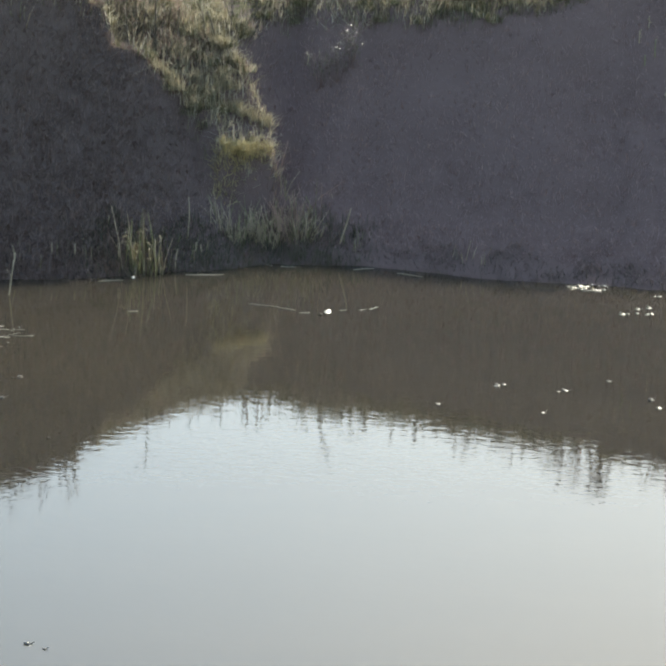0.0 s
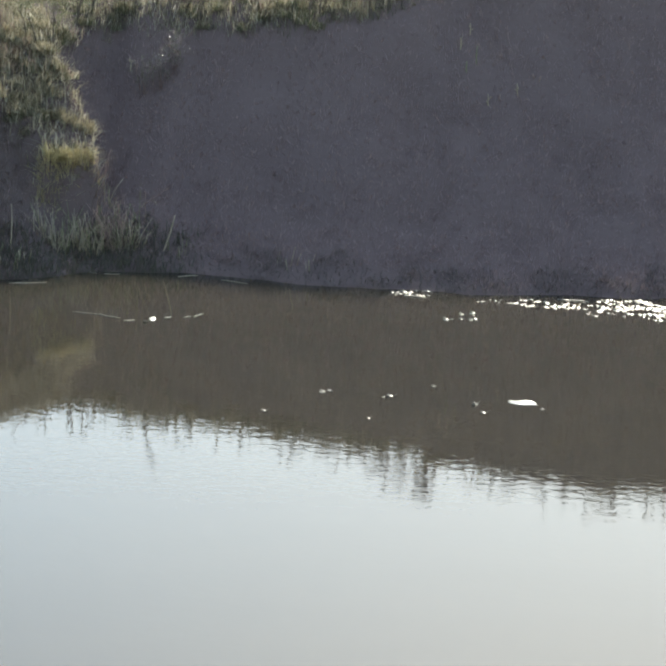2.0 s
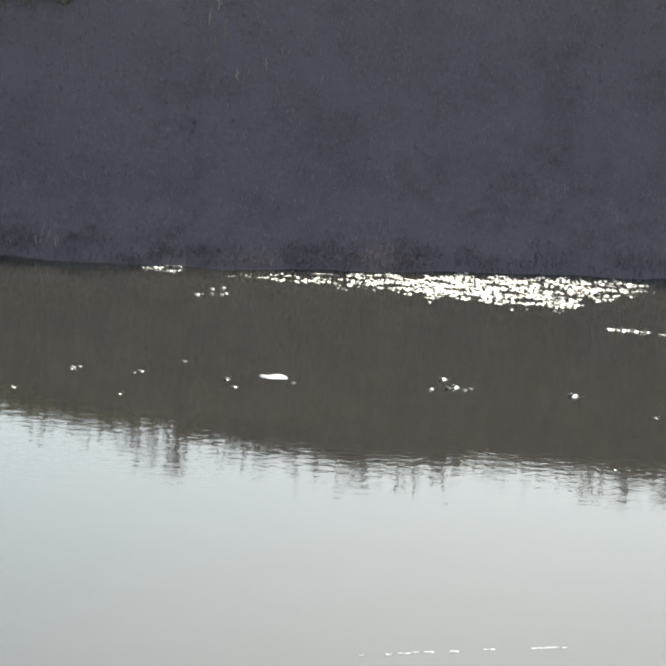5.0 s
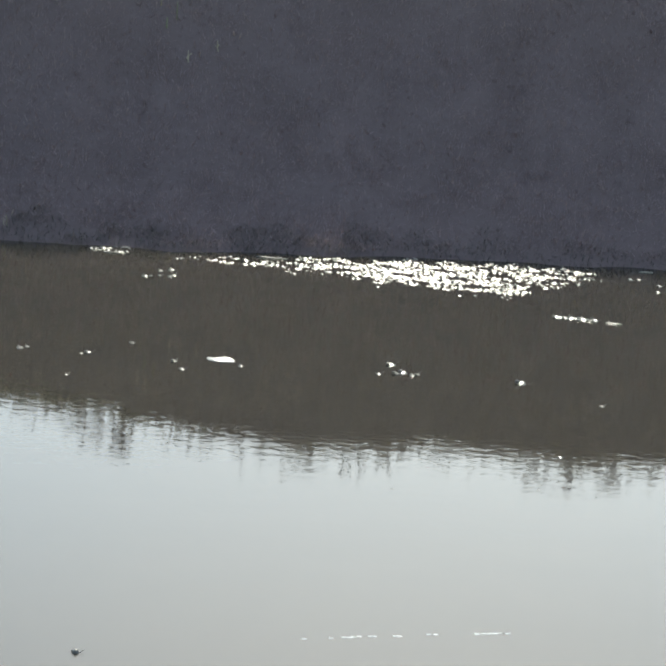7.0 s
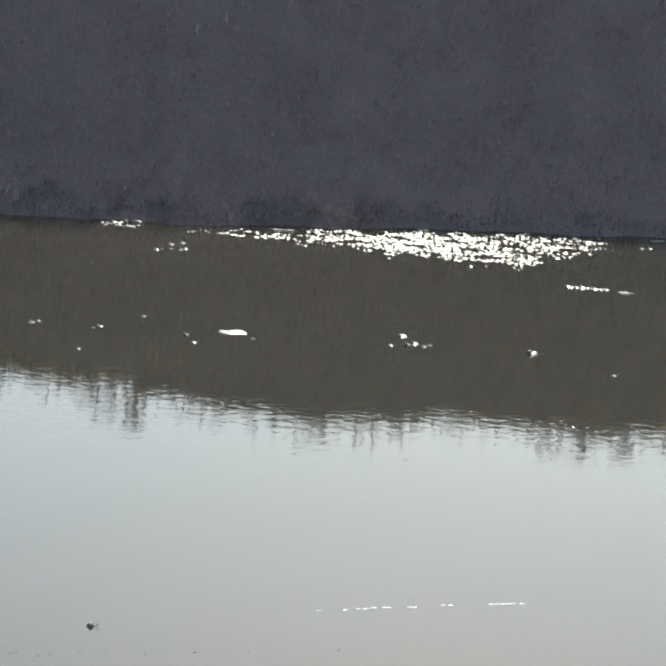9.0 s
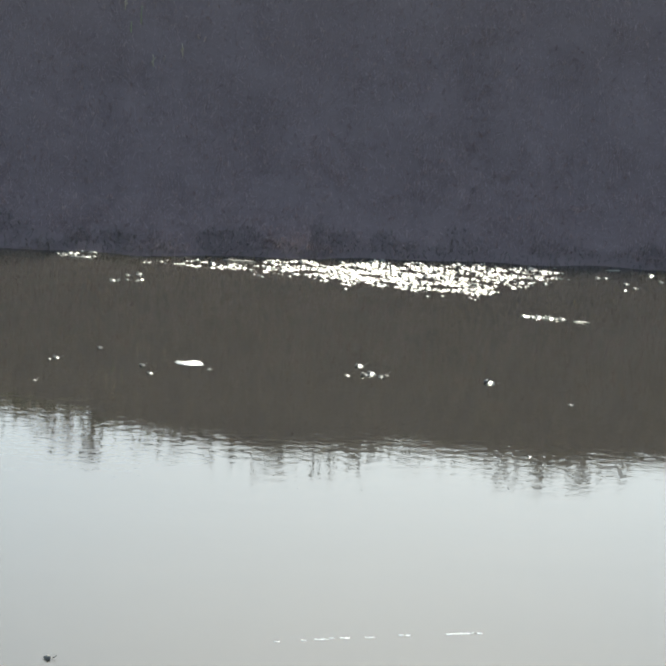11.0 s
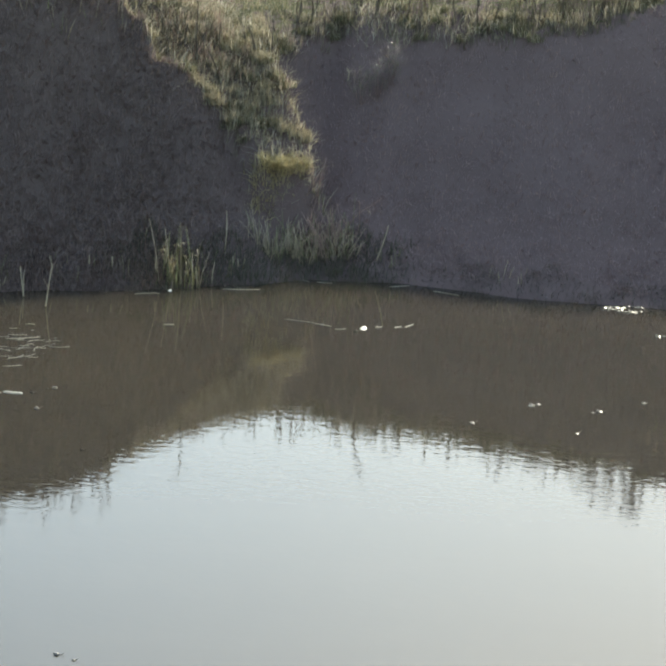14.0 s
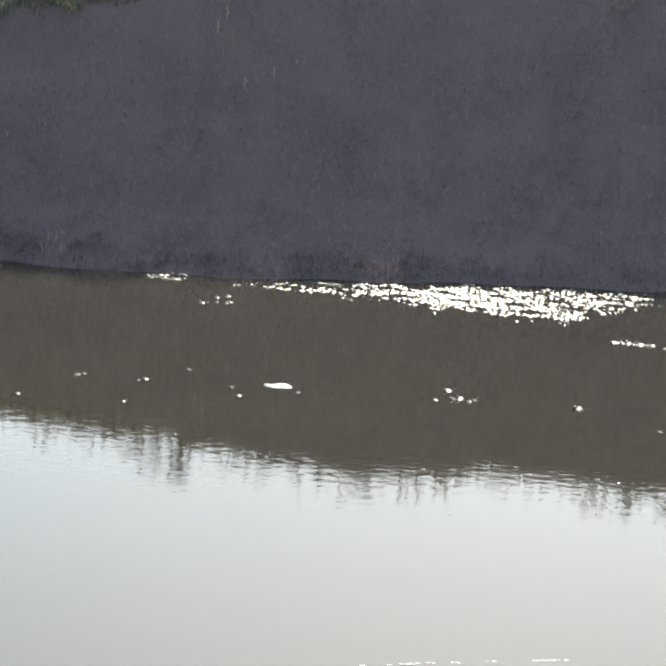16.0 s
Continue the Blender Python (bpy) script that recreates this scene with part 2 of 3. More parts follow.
def height(x, y):
    s = y - shore(x)
    hollow = 0.08 * smooth(0.5, 2.8, s) * smooth(-6.2, -4.6, x) * (1 - smooth(-3.9, -2.9, x))
    u = np.clip(s / brow_line(x), 0, 1)
    sag = 1.8 * u * (1 - u)
    face = np.where(s < 0, 0.55 * s, steep(x) * s + 0.015 * smooth(0, 0.1, s) - sag) - hollow
    back = s - brow_line(x)
    top = crest(x) + 0.235 * (1 - smooth(0.5, 2.5, x)) * smooth(-4.0, -2.6, x) + swell(x) * np.exp(-(back / 0.8) ** 2) + 0.035 * np.clip(back, 0, 30)
    k = 0.10 + 0.35 * (1 - smooth(0.5, 2.5, x)) * smooth(-4.0, -2.6, x)
    far = -k * np.logaddexp(-face / k, -top / k)
    across, along = ramp_place(x, y)
    foot_line = y - 33.74 - 0.45 * (x + 2.88)
    edge = np.interp(along, [0, 0.4, 0.9, 1.2, 1.8], [0.1, 0.1, -0.1, -0.55, -0.75]) + 0.1 * waves(x, y, 34, 0.6)
    bulge = 0.06 * np.exp(-((across - 0.1) / 0.4) ** 2) * smooth(0.1, 0.6, along) * (1 - smooth(1.6, 2.6, along))
    on = smooth(edge - 0.8, edge - 0.5, across) * (1 - smooth(0.0, 0.25, across - np.interp(along, [-0.4, 0.0, 0.5], [0.15, 0.35, 0.45]))) * smooth(-0.6, -0.3, foot_line) * (1 - smooth(2.2, 3.4, along))
    plane = 1.46 - 0.45 * (x + 2.88) + 0.56 * (y - 33.8) + 0.2 * np.maximum(across + 0.05, 0) + bulge
    far = far + on * (-0.12 * np.logaddexp(-plane / 0.12, -(top - 0.02) / 0.12) - far)
    near = np.minimum(0.5 * (12.0 - y), 5.55)
    sides = np.minimum(0.6 * np.maximum(-26 - x, x - 32), 3.5)
    z = np.maximum(np.maximum(far, near), sides)
    z = np.maximum(z, -1.2)
    rough = smooth(0.05, 0.6, z)
    return z + rough * (0.045 * waves(x, y, 7, 1.6, 4) + 0.010 * waves(x, y * 1.5, 11, 0.3, 2))


def link_mesh(name, verts, faces, material, parent=None, smooth_faces=True):
    me = bpy.data.meshes.new(name)
    me.from_pydata(verts, [], faces)
    me.materials.append(material)
    if smooth_faces:
        me.polygons.foreach_set("use_smooth", [True] * len(me.polygons))
    me.update()
    ob = new(name, me)
    ob.parent = parent
    return ob


def sheet(name, xs, ys, f, material):
    gx, gy = np.meshgrid(xs, ys)
    v = np.stack([gx, gy, f(gx, gy)], -1).reshape(-1, 3)
    n, r = len(xs), len(ys)
    i = (np.arange(r - 1)[:, None] * n + np.arange(n - 1)).ravel()
    return link_mesh(name, v.tolist(), np.stack([i, i + 1, i + n + 1, i + n], 1).tolist(), material)


def steps(*runs):
    return np.concatenate([np.arange(a, b, d) for a, b, d in runs])


xs = steps((-3000, -300, 300), (-300, -60, 30), (-60, -14, 2), (-14, 14, 0.1), (14, 60, 2), (60, 300, 30), (300, 3001, 300))
ys = steps((-3000, -300, 300), (-300, -40, 20), (-40, -6, 1), (-6, 14, 0.2), (14, 26, 1), (26, 29, 0.25), (29, 41, 0.08), (41, 60, 1), (60, 300, 20), (300, 3001, 300))
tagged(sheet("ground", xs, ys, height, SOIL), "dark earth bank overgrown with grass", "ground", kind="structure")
tagged(sheet("water", steps((-40, 41, 4)), steps((6, 45, 3)), lambda x, y: 0 * x, WATER), "still brown pond water mirroring the bank and sky", "water", kind="structure")


def foot(x, y):
    return float(height(np.float64(x), np.float64(y)))


# ---- blades ----
def blades(rng, x, y, z, tall, wide, lean, rows=2, droop=0.35):
    """Vertices and faces of tapered, bent blades that stand at x, y, z."""
    n = len(x)
    a = rng.uniform(0, 2 * np.pi, n)
    f = a + np.pi / 2 + rng.normal(0, 0.5, n)
    l = np.abs(rng.normal(0, lean, n))
    v, per = [], 2 * rows + 1
    for k in range(rows + 1):
        u = k / rows
        out = tall * l * (u + droop * u * u * 2)
        up = tall * (u - 0.35 * l * u * u)
        cx, cy, cz = x + np.cos(a) * out, y + np.sin(a) * out, z + up - 0.02
        w = wide * (1 - 0.55 * u) / 2
        if k < rows:
            v += [np.stack([cx - np.cos(f) * w, cy - np.sin(f) * w, cz], 1), np.stack([cx + np.cos(f) * w, cy + np.sin(f) * w, cz], 1)]
        else:
            v += [np.stack([cx, cy, cz], 1)]
    verts = np.stack(v, 1).reshape(-1, 3)
    b = (np.arange(n) * per)[:, None]
    quads = np.concatenate([b + np.array([2 * k, 2 * k + 1, 2 * k + 3, 2 * k + 2]) for k in range(rows - 1)]) if rows > 1 else np.zeros((0, 4), int)
    tris = b + np.array([2 * rows - 2, 2 * rows - 1, 2 * rows])
    return verts.tolist(), quads.tolist() + tris.tolist()


def clumped(rng, n, x0, x1, y0, y1, spread=0.16):
    """Points of ground cover that gather in tufts."""
    c = max(1, n // 22)
    cx, cy = rng.uniform(x0, x1, c), rng.uniform(y0, y1, c)
    pick = rng.randint(0, c, n)
    x, y = cx[pick] + rng.normal(0, spread, n), cy[pick] + rng.normal(0, spread, n)
    return x, y, rng.uniform(0.6, 1.35, c)[pick]


def grass(name, seed, n, box, tall, wide, material, label, lean=0.35, keep=None):
    rng = np.random.RandomState(seed)
    x, y, big = clumped(rng, n, *box)
    ok = y - shore(x) > -0.08
    if keep is not None:
        ok &= keep(x, y)
    x, y, big = x[ok], y[ok], big[ok]
    t = rng.uniform(*tall, len(x)) * big
    v, f = blades(rng, x, y, height(x, y), t, rng.uniform(*wide, len(x)), lean)
    return tagged(link_mesh(name, v, f, material, smooth_faces=False), label, "grass", kind="stuff")


def into(x, y):
    """How far behind the brow a place lies."""
    return y - shore(x) - brow_line(x)


def speckle(x, y):
    """An even scatter of values between 0 and 1, one for each place."""
    v = np.sin(x * 127.1 + y * 311.7) * 43758.5
    return v - np.floor(v)


def on_ramp(x, y):
    across, along = ramp_place(x, y)
    across = across + 0.10 * waves(x, y, 31, 0.5)
    left = np.interp(along, [0, 0.4, 0.9, 1.2, 1.8, 3.5], [-0.6, -0.6, -0.85, -1.3, -1.5, -1.5])
    return (across > left) & (across < np.interp(along, [-0.3, 0, 0.3, 1.3, 2.0], [0.3, 0.45, 0.58, 0.62, 0.8])) & (y - 33.74 - 0.45 * (x + 2.88) > -0.42 + 0.08 * waves(x, y, 32, 0.4)) & (along < 4.0)


grass("face_grass", 21, 225000, (-12.5, 12, 29, 38.5), (0.04, 0.12), (0.007, 0.014), DARK_GRASS,
      "low dark grass on the shaded bank face", 0.6, lambda x, y: (into(x, y) < -0.12) & ~on_ramp(x, y) & (speckle(x, y) < smooth(-4.8, -2.6, x)) & (y - shore(x) > 0.25 - 0.1 * smooth(0.8, 2.2, x) + 0.15 * waves(x, y, 5, 0.8)))
grass("ramp_grass", 22, 30000, (-7, -2, 33.2, 38), (0.07, 0.24), (0.009, 0.017), RAMP_GRASS,
      "sunlit green and straw grass on the ramp of the bank", 0.75, on_ramp)
grass("brow_grass", 23, 110000, (-12.5, 12, 33, 42), (0.08, 0.24), (0.006, 0.012), LIT_GRASS,
      "sunlit rough grass along the top of the bank", 0.45, lambda x, y: (into(x, y) > np.where(x < -5.2, 0.05, -0.2)) & (into(x, y) < 6))
grass("plateau_grass", 24, 26000, (-30, 30, 40, 60), (0.25, 0.5), (0.02, 0.04), LIT_GRASS,
      "rough grass on the level ground behind the bank", 0.45, lambda x, y: into(x, y) > 4)
grass("brow_stems", 25, 8500, (-12, 12, 33, 40), (0.2, 0.6), (0.008, 0.014), TWIG,
      "thin dry stems standing along the brow of the bank", 0.14, lambda x, y: (into(x, y) > -0.15) & (into(x, y) < 0.5))
grass("shoulder_grass", 29, 15000, (-4.2, 2.2, 33.5, 37), (0.10, 0.28), (0.006, 0.011), RAMP_GRASS,
      "tall rough grass hanging over the brow beside the ramp", 0.5,
      lambda x, y: (into(x, y) > -0.2 * (1 - smooth(-1.8, 0.5, x)) - 0.06 - 0.1 * waves(x, y, 33, 0.5)) & (into(x, y) < 0.25) & ~on_ramp(x, y))


def on_rust(x, y):
    across, along = ramp_place(x, y)
    return (np.abs(across + 0.3) < 0.55) & (along > 1.1) & (along < 2.2)


grass("rust_grass", 26, 12000, (-6, -2, 33.2, 37), (0.08, 0.22), (0.006, 0.012), RUST_GRASS,
      "reddish dry stems among the grass of the ramp", 0.4, on_rust)
# darker than the face grass so that the sunlit foot reads as shade
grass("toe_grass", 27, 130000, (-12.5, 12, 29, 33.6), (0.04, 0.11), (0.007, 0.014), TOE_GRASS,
      "low grass overhanging the waterline, toned down to read as shaded", 0.7, lambda x, y: y - shore(x) < 0.5 - 0.1 * smooth(0.8, 2.2, x) + 0.2 * waves(x, y, 6, 0.9))

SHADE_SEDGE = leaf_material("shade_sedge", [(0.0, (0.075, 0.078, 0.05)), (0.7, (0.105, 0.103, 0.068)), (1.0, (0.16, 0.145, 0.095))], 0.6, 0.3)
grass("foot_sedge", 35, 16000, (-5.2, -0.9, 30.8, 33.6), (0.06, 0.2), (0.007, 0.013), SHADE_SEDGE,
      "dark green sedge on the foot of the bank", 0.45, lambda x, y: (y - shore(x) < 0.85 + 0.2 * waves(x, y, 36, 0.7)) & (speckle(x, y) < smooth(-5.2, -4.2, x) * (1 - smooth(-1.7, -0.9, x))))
# bank grass in a darker tone: the left side's dimness put into its colour
grass("dimmed_grass", 28, 215000, (-12.5, -3.4, 28.5, 36), (0.05, 0.13), (0.012, 0.022), DIM_GRASS,
      "dense olive-brown grass on the steep bank, toned darker for its dimmer look", 0.6, lambda x, y: (into(x, y) < 0.1) & ~on_ramp(x, y) & (speckle(x, y) > smooth(-4.8, -2.6, x)))


# ---- reeds, weeds and shrubs ----
def part(name, geometry, material, parent, label=""):
    ob = link_mesh(name, *geometry, material, parent)
    return tagged(ob, label)


def thing(name, x, y, z, label, category, group=""):
    ob = new(name)
    ob.location = (x, y, z)
    ob.empty_display_size = 0.1
    return tagged(ob, label, category, group)


def tube(points, radii, sides=6):
    """A closed tube along points."""
    v, f = [], []
    pts = [Vector(p) for p in points]
    for i, p in enumerate(pts):
        d = (pts[min(i + 1, len(pts) - 1)] - pts[max(i - 1, 0)]).normalized()
        a = d.cross(Vector((0.31, 0.95, 0.07))).normalized()
        b = d.cross(a)
        for k in range(sides):
            w = 2 * math.pi * k / sides
            v.append(tuple(p + (a * math.cos(w) + b * math.sin(w)) * radii[i]))
    for i in range(len(pts) - 1):
        for k in range(sides):
            m = (k + 1) % sides
            f.append((i * sides + k, i * sides + m, (i + 1) * sides + m, (i + 1) * sides + k))
    f.append(tuple(range(sides - 1, -1, -1)))
    f.append(tuple((len(pts) - 1) * sides + k for k in range(sides)))
    return v, f


def join(pieces):
    v, f = [], []
    for pv, pf in pieces:
        n = len(v)
        v += list(pv)
        f += [tuple(i + n for i in q) for q in pf]
    return v, f


def strap(base, way, length, width, droop, rows=4, fold=0.25):
    """A folded grass-like leaf that rises from base towards way and droops."""
    way = Vector(way).normalized()
    side = way.cross(Vector((0, 0, 1)))
    side = side.normalized() if side.length > 1e-3 else Vector((1, 0, 0))
    v, f = [], []
    p = Vector(base)
    for i in range(rows + 1):
        u = i / rows
        w = width * (1 - u) ** 0.7 / 2 + 0.0006
        up = side.cross(way).normalized()
        v += [tuple(p - side * w + up * w * fold), tuple(p - up * w * fold), tuple(p + side * w + up * w * fold)]
        p = p + way * length / rows
        way = (way + Vector((0, 0, -droop / rows))).normalized()
    for i in range(rows):
        a = 3 * i
        f += [(a, a + 1, a + 4, a + 3), (a + 1, a + 2, a + 5, a + 4)]
    return v, f


def reed(rng, x, y, tall, dx, label, group, material=None):
    """One reed stem with joints, a sheath and a dry leaf or two."""
    z = foot(x, y)
    base = max(z, 0.0)
    ob = thing("reed", x, y, base, label, "reed", group)
    bend = rng.uniform(-0.03, 0.03)
    start = min(z, 0.0) - 0.08
    pts = [(0, 0, start)] + [(dx * u + bend * math.sin(3 * u) * tall, rng.uniform(-0.01, 0.01) * u, tall * u) for u in (0, 0.25, 0.5, 0.75, 1.0)]
    r = rng.uniform(0.008, 0.011)
    part("stem", tube(pts, [r, r, r * 0.95, r * 0.9, r * 0.85, r * 0.7]), material or PALE_REED, ob)
    for u in (0.25, 0.55):
        j = Vector(pts[2 if u < 0.4 else 3])
        part("joint", tube([j - Vector((0, 0, 0.008)), j, j + Vector((0, 0, 0.008))], [r, r * 1.5, r]), material or PALE_REED, ob)
    for _ in range(rng.randint(0, 2)):
        u = rng.uniform(0.3, 0.8)
        a = rng.uniform(0, 6.28)
        part("leaf", strap((dx * u, 0, tall * u), (math.cos(a) * 0.5, math.sin(a) * 0.5, 0.9), tall * rng.uniform(0.15, 0.3), 0.012, 0.9), material or PALE_REED, ob)
    return ob


rng = np.random.RandomState(41)
# x, y of the foot, height, lean to the right
REEDS = [(-7.26, 30.15, 0.50, -0.15), (-7.21, 30.04, 0.32, 0.05), (-6.91, 30.16, 0.48, 0.01), (-6.90, 30.33, 0.24, 0.04), (-6.61, 30.18, 0.22, 0.02),
         (-6.36, 30.34, 0.48, 0.08), (-5.74, 30.37, 0.37, -0.05), (-5.75, 30.39, 0.29, 0.0), (-5.38, 29.92, 0.53, 0.07), (-7.72, 30.08, 0.10, 0.01),
         (-7.49, 30.04, 0.15, 0.0), (-7.41, 30.14, 0.11, 0.0), (-6.07, 30.53, 0.13, 0.0), (-6.05, 30.60, 0.10, 0.04), (-5.09, 31.31, 0.13, 0.0),
         (-4.80, 31.35, 0.16, 0.0), (-4.27, 31.54, 0.20, 0.01), (-4.47, 31.99, 0.10, 0.01), (-3.56, 31.70, 0.28, 0.03), (-3.34, 32.16, 0.13, -0.01),
         (-3.28, 32.18, 0.10, -0.01)]
for x, y, tall, dx in REEDS:
    reed(rng, x, y, tall, dx, "broken dry reed stem standing in shallow water", "reed stems in the shallows")
reed(rng, -3.48, 32.35, 0.56, 0.0, "tall pale dead reed stem above the shore", "tall stems on the shore")
reed(rng, -1.52, 32.95, 0.48, 0.13, "leaning thin dead stem above the shore", "tall stems on the shore")


def reed_clump(x, y, spread, count, tall, label, seed, green=0.5, material=None, splay=0.22):
    """A clump of reeds: stems, long leaves and dead leaves that hang."""
    r = np.random.RandomState(seed)
    z = foot(x, y)
    ob = thing("reed_clump", x, y, max(z, 0.0), label, "reeds")
    for i in range(count):
        px, py = r.normal(0, spread, 2) * (1, 0.6)
        base = max(float(height(np.float64(x + px), np.float64(y + py))), -0.15) - ob.location.z
        t = r.uniform(*tall)
        lx, ly = r.normal(0, splay, 2)
        m = GREEN_REED if r.uniform() < green else (material or [STRAW, PALE_REED][r.randint(0, 2)])
        if i % 3 == 0:
            part("stem", tube([(px, py, base - 0.05), (px + lx * t * 0.4, py + ly * t * 0.4, base + t * 0.5), (px + lx * t, py + ly * t, base + t)], [0.005, 0.0045, 0.003], 5), m, ob)
        leaf = part("leaf", strap((px, py, base), (lx, ly, 1), t * r.uniform(0.4, 1.1), r.uniform(0.006, 0.014), r.uniform(0.1, 1.8), 5), m, ob)
        if r.uniform() < 0.35:
            u = r.uniform(0.4, 0.8)
            a = r.uniform(0, 6.28)
            part("dead_leaf", strap((px + lx * t * u, py + ly * t * u, base + t * u), (math.cos(a), math.sin(a), 0.3), t * 0.3, 0.014, 1.6), STRAW, leaf, "pale hanging dead leaf")
    return ob


reed_clump(-4.02, 31.42, 0.10, 36, (0.35, 0.88), "green and straw reed clump at the water's edge", 51, 0.5, None, 0.15)
reed_clump(-3.76, 31.5, 0.10, 22, (0.3, 0.8), "green reed clump leaning over the water's edge", 52, 0.5, None, 0.16)
reed_clump(-3.88, 31.36, 0.16, 24, (0.12, 0.34), "short green reed shoots at the water's edge", 53, 0.8, None, 0.3)
SEDGES = [(-3.02, 32.72, 22), (-2.84, 32.66, 34), (-2.64, 32.8, 34), (-2.44, 32.84, 38), (-2.22, 32.92, 40), (-2.05, 32.95, 38), (-1.96, 33.02, 20), (-2.66, 33.1, 22),
          (-2.4, 33.2, 32), (-2.18, 33.25, 36), (-2.05, 33.3, 26), (-2.42, 33.5, 18), (-2.22, 33.6, 14)]
for i, (x, y, n) in enumerate(SEDGES):
    red = i in (4, 8, 9, 10, 11)
    reed_clump(x, y, 0.11, round(n * 1.3), (0.10, 0.56 if red else 0.46), ("straw and green sedge clump on the foot of the bank", "reddish and straw sedge clump on the foot of the bank")[red], 60 + i, 0.22, RUST_GRASS if red else PALE_REED, 0.4)
for i, (x, y) in enumerate([(-6.1, 30.75), (-5.3, 31.1), (-4.7, 31.4), (-3.5, 32.0), (-1.3, 32.9), (-7.3, 30.35), (0.2, 32.5)]):
    reed_clump(x, y, 0.14, 8, (0.12, 0.3), "short sparse sedge tuft at the waterline", 80 + i, 0.5)


def tussock(seed, tall, count, main, dead):
    """A grass tussock at the origin: living and dead blades."""
    r = np.random.RandomState(seed)
    ob = thing("grass_tussock", 0, 0, 0, "sunlit green and straw grass tussock on the bank", "grass tussock", "tussocks on the bank")
    for name, n, m in (("green_tuft", count, main), ("dead_tuft", count // 2, dead)):
        x, y = r.normal(0, 0.07, n), r.normal(0, 0.07, n)
        part(name, blades(r, x, y, 0 * x, r.uniform(0.5, 1.0, n) * tall, r.uniform(0.006, 0.012, n), 0.4, 3, 0.5), m, ob)["kind"] = "stuff"
    return ob


kinds = [tussock(90, 0.22, 90, RAMP_GRASS, STRAW), tussock(91, 0.17, 100, LIT_GRASS, RAMP_GRASS), tussock(92, 0.20, 80, RAMP_GRASS, RUST_GRASS)]
for k, spot in zip(kinds, [(0.15, 0.6), (-0.2, 1.3), (0.25, 2.1)]):
    x = -2.88 + 0.763 * spot[0] - 0.647 * spot[1]
    y = 33.8 + 0.647 * spot[0] + 0.763 * spot[1]
    k.location = (x, y, foot(x, y))
rng = np.random.RandomState(95)
for i in range(64):
    a, l = rng.uniform(-0.45, 0.5), rng.uniform(0.05, 3.0)
    x, y = -2.88 + 0.763 * a - 0.647 * l, 33.8 + 0.647 * a + 0.763 * l
    copy_thing(kinds[i % 3], pose(x, y, foot(x, y), 0, 0, rng.uniform(0, 360)))
for i in range(22):
    l = rng.uniform(0.5, 2.1)
    a = np.interp(l, [0.4, 0.9, 1.2, 1.8], [-0.55, -0.75, -1.15, -1.35]) + rng.uniform(-0.08, 0.16)
    x, y = -2.88 + 0.763 * a - 0.647 * l, 33.8 + 0.647 * a + 0.763 * l
    copy_thing(kinds[i % 2], pose(x, y, foot(x, y), 0, 0, rng.uniform(0, 360)))
for i in range(30):
    x = rng.uniform(-3.3, 0.4)
    y = shore(x) + brow_line(x) + rng.uniform(-0.25, 0.5)
    copy_thing(kinds[1], pose(x, y, foot(x, y), 0, 0, rng.uniform(0, 360)))
for i in range(46):
    x = rng.uniform(-4.6, 3.0)
    y = shore(x) + brow_line(x) + rng.uniform(-0.05, 2.2)
    copy_thing(kinds[i % 3], pose(x, y, foot(x, y), 0, 0, rng.uniform(0, 360)))

moss = thing("mossy_tussock", -2.88, 33.8, foot(-2.88, 33.8), "bright yellow-green overhanging grass at the ramp's foot", "grass tussock")
r = np.random.RandomState(97)
n = 2000
px = np.clip(r.normal(-0.02, 0.2, n), -0.36, 0.3 + r.uniform(-0.08, 0.02, n))
py = 0.45 * px - 0.06 + 0.06 * np.sin(px * 9) + r.normal(-0.26, 0.075, n)
pz = height(px - 2.88, py + 33.8) - moss.location.z
part("grass_mat", blades(r, px, py, pz, r.uniform(0.06, 0.17, n), r.uniform(0.007, 0.013, n), 0.7, 3, 0.6), MOSS_GRASS, moss)["kind"] = "stuff"


def weed(rng, x, y, tall, twigs, label, group, seed_heads=True, bark=None, thick=0.010):
    """A dry weed: a crooked stalk with side twigs and small seed heads."""
    ob = thing("dry_weed", x, y, foot(x, y), label, "weed", group)
    pts, p = [], Vector((0, 0, -0.05))
    d = Vector((rng.normal(0, 0.10), rng.normal(0, 0.10), 1))
    for i in range(7):
        pts.append(tuple(p))
        p = p + d.normalized() * (tall / 6)
        d += Vector((rng.normal(0, 0.12), rng.normal(0, 0.12), 0))
    part("stalk", tube(pts, [thick * (1 - 0.08 * i) for i in range(7)], 5), bark or TWIG, ob)
    for _ in range(twigs):
        q = Vector(pts[rng.randint(2, 6)])
        a = rng.uniform(0, 6.28)
        l = tall * rng.uniform(0.12, 0.35)
        w = Vector((math.cos(a) * 0.55, math.sin(a) * 0.55, rng.uniform(0.4, 1.0))).normalized()
        e = q + w * l
        twig = part("twig", tube([q, q + w * l * 0.6 + Vector((0, 0, 0.01)), e], [0.0035, 0.003, 0.002], 4), bark or TWIG, ob)
        if seed_heads:
            part("seed_head", tube([e - w * 0.012, e, e + w * 0.02], [0.003, 0.008, 0.002], 5), bark or TWIG, twig)
    return ob


rng = np.random.RandomState(101)
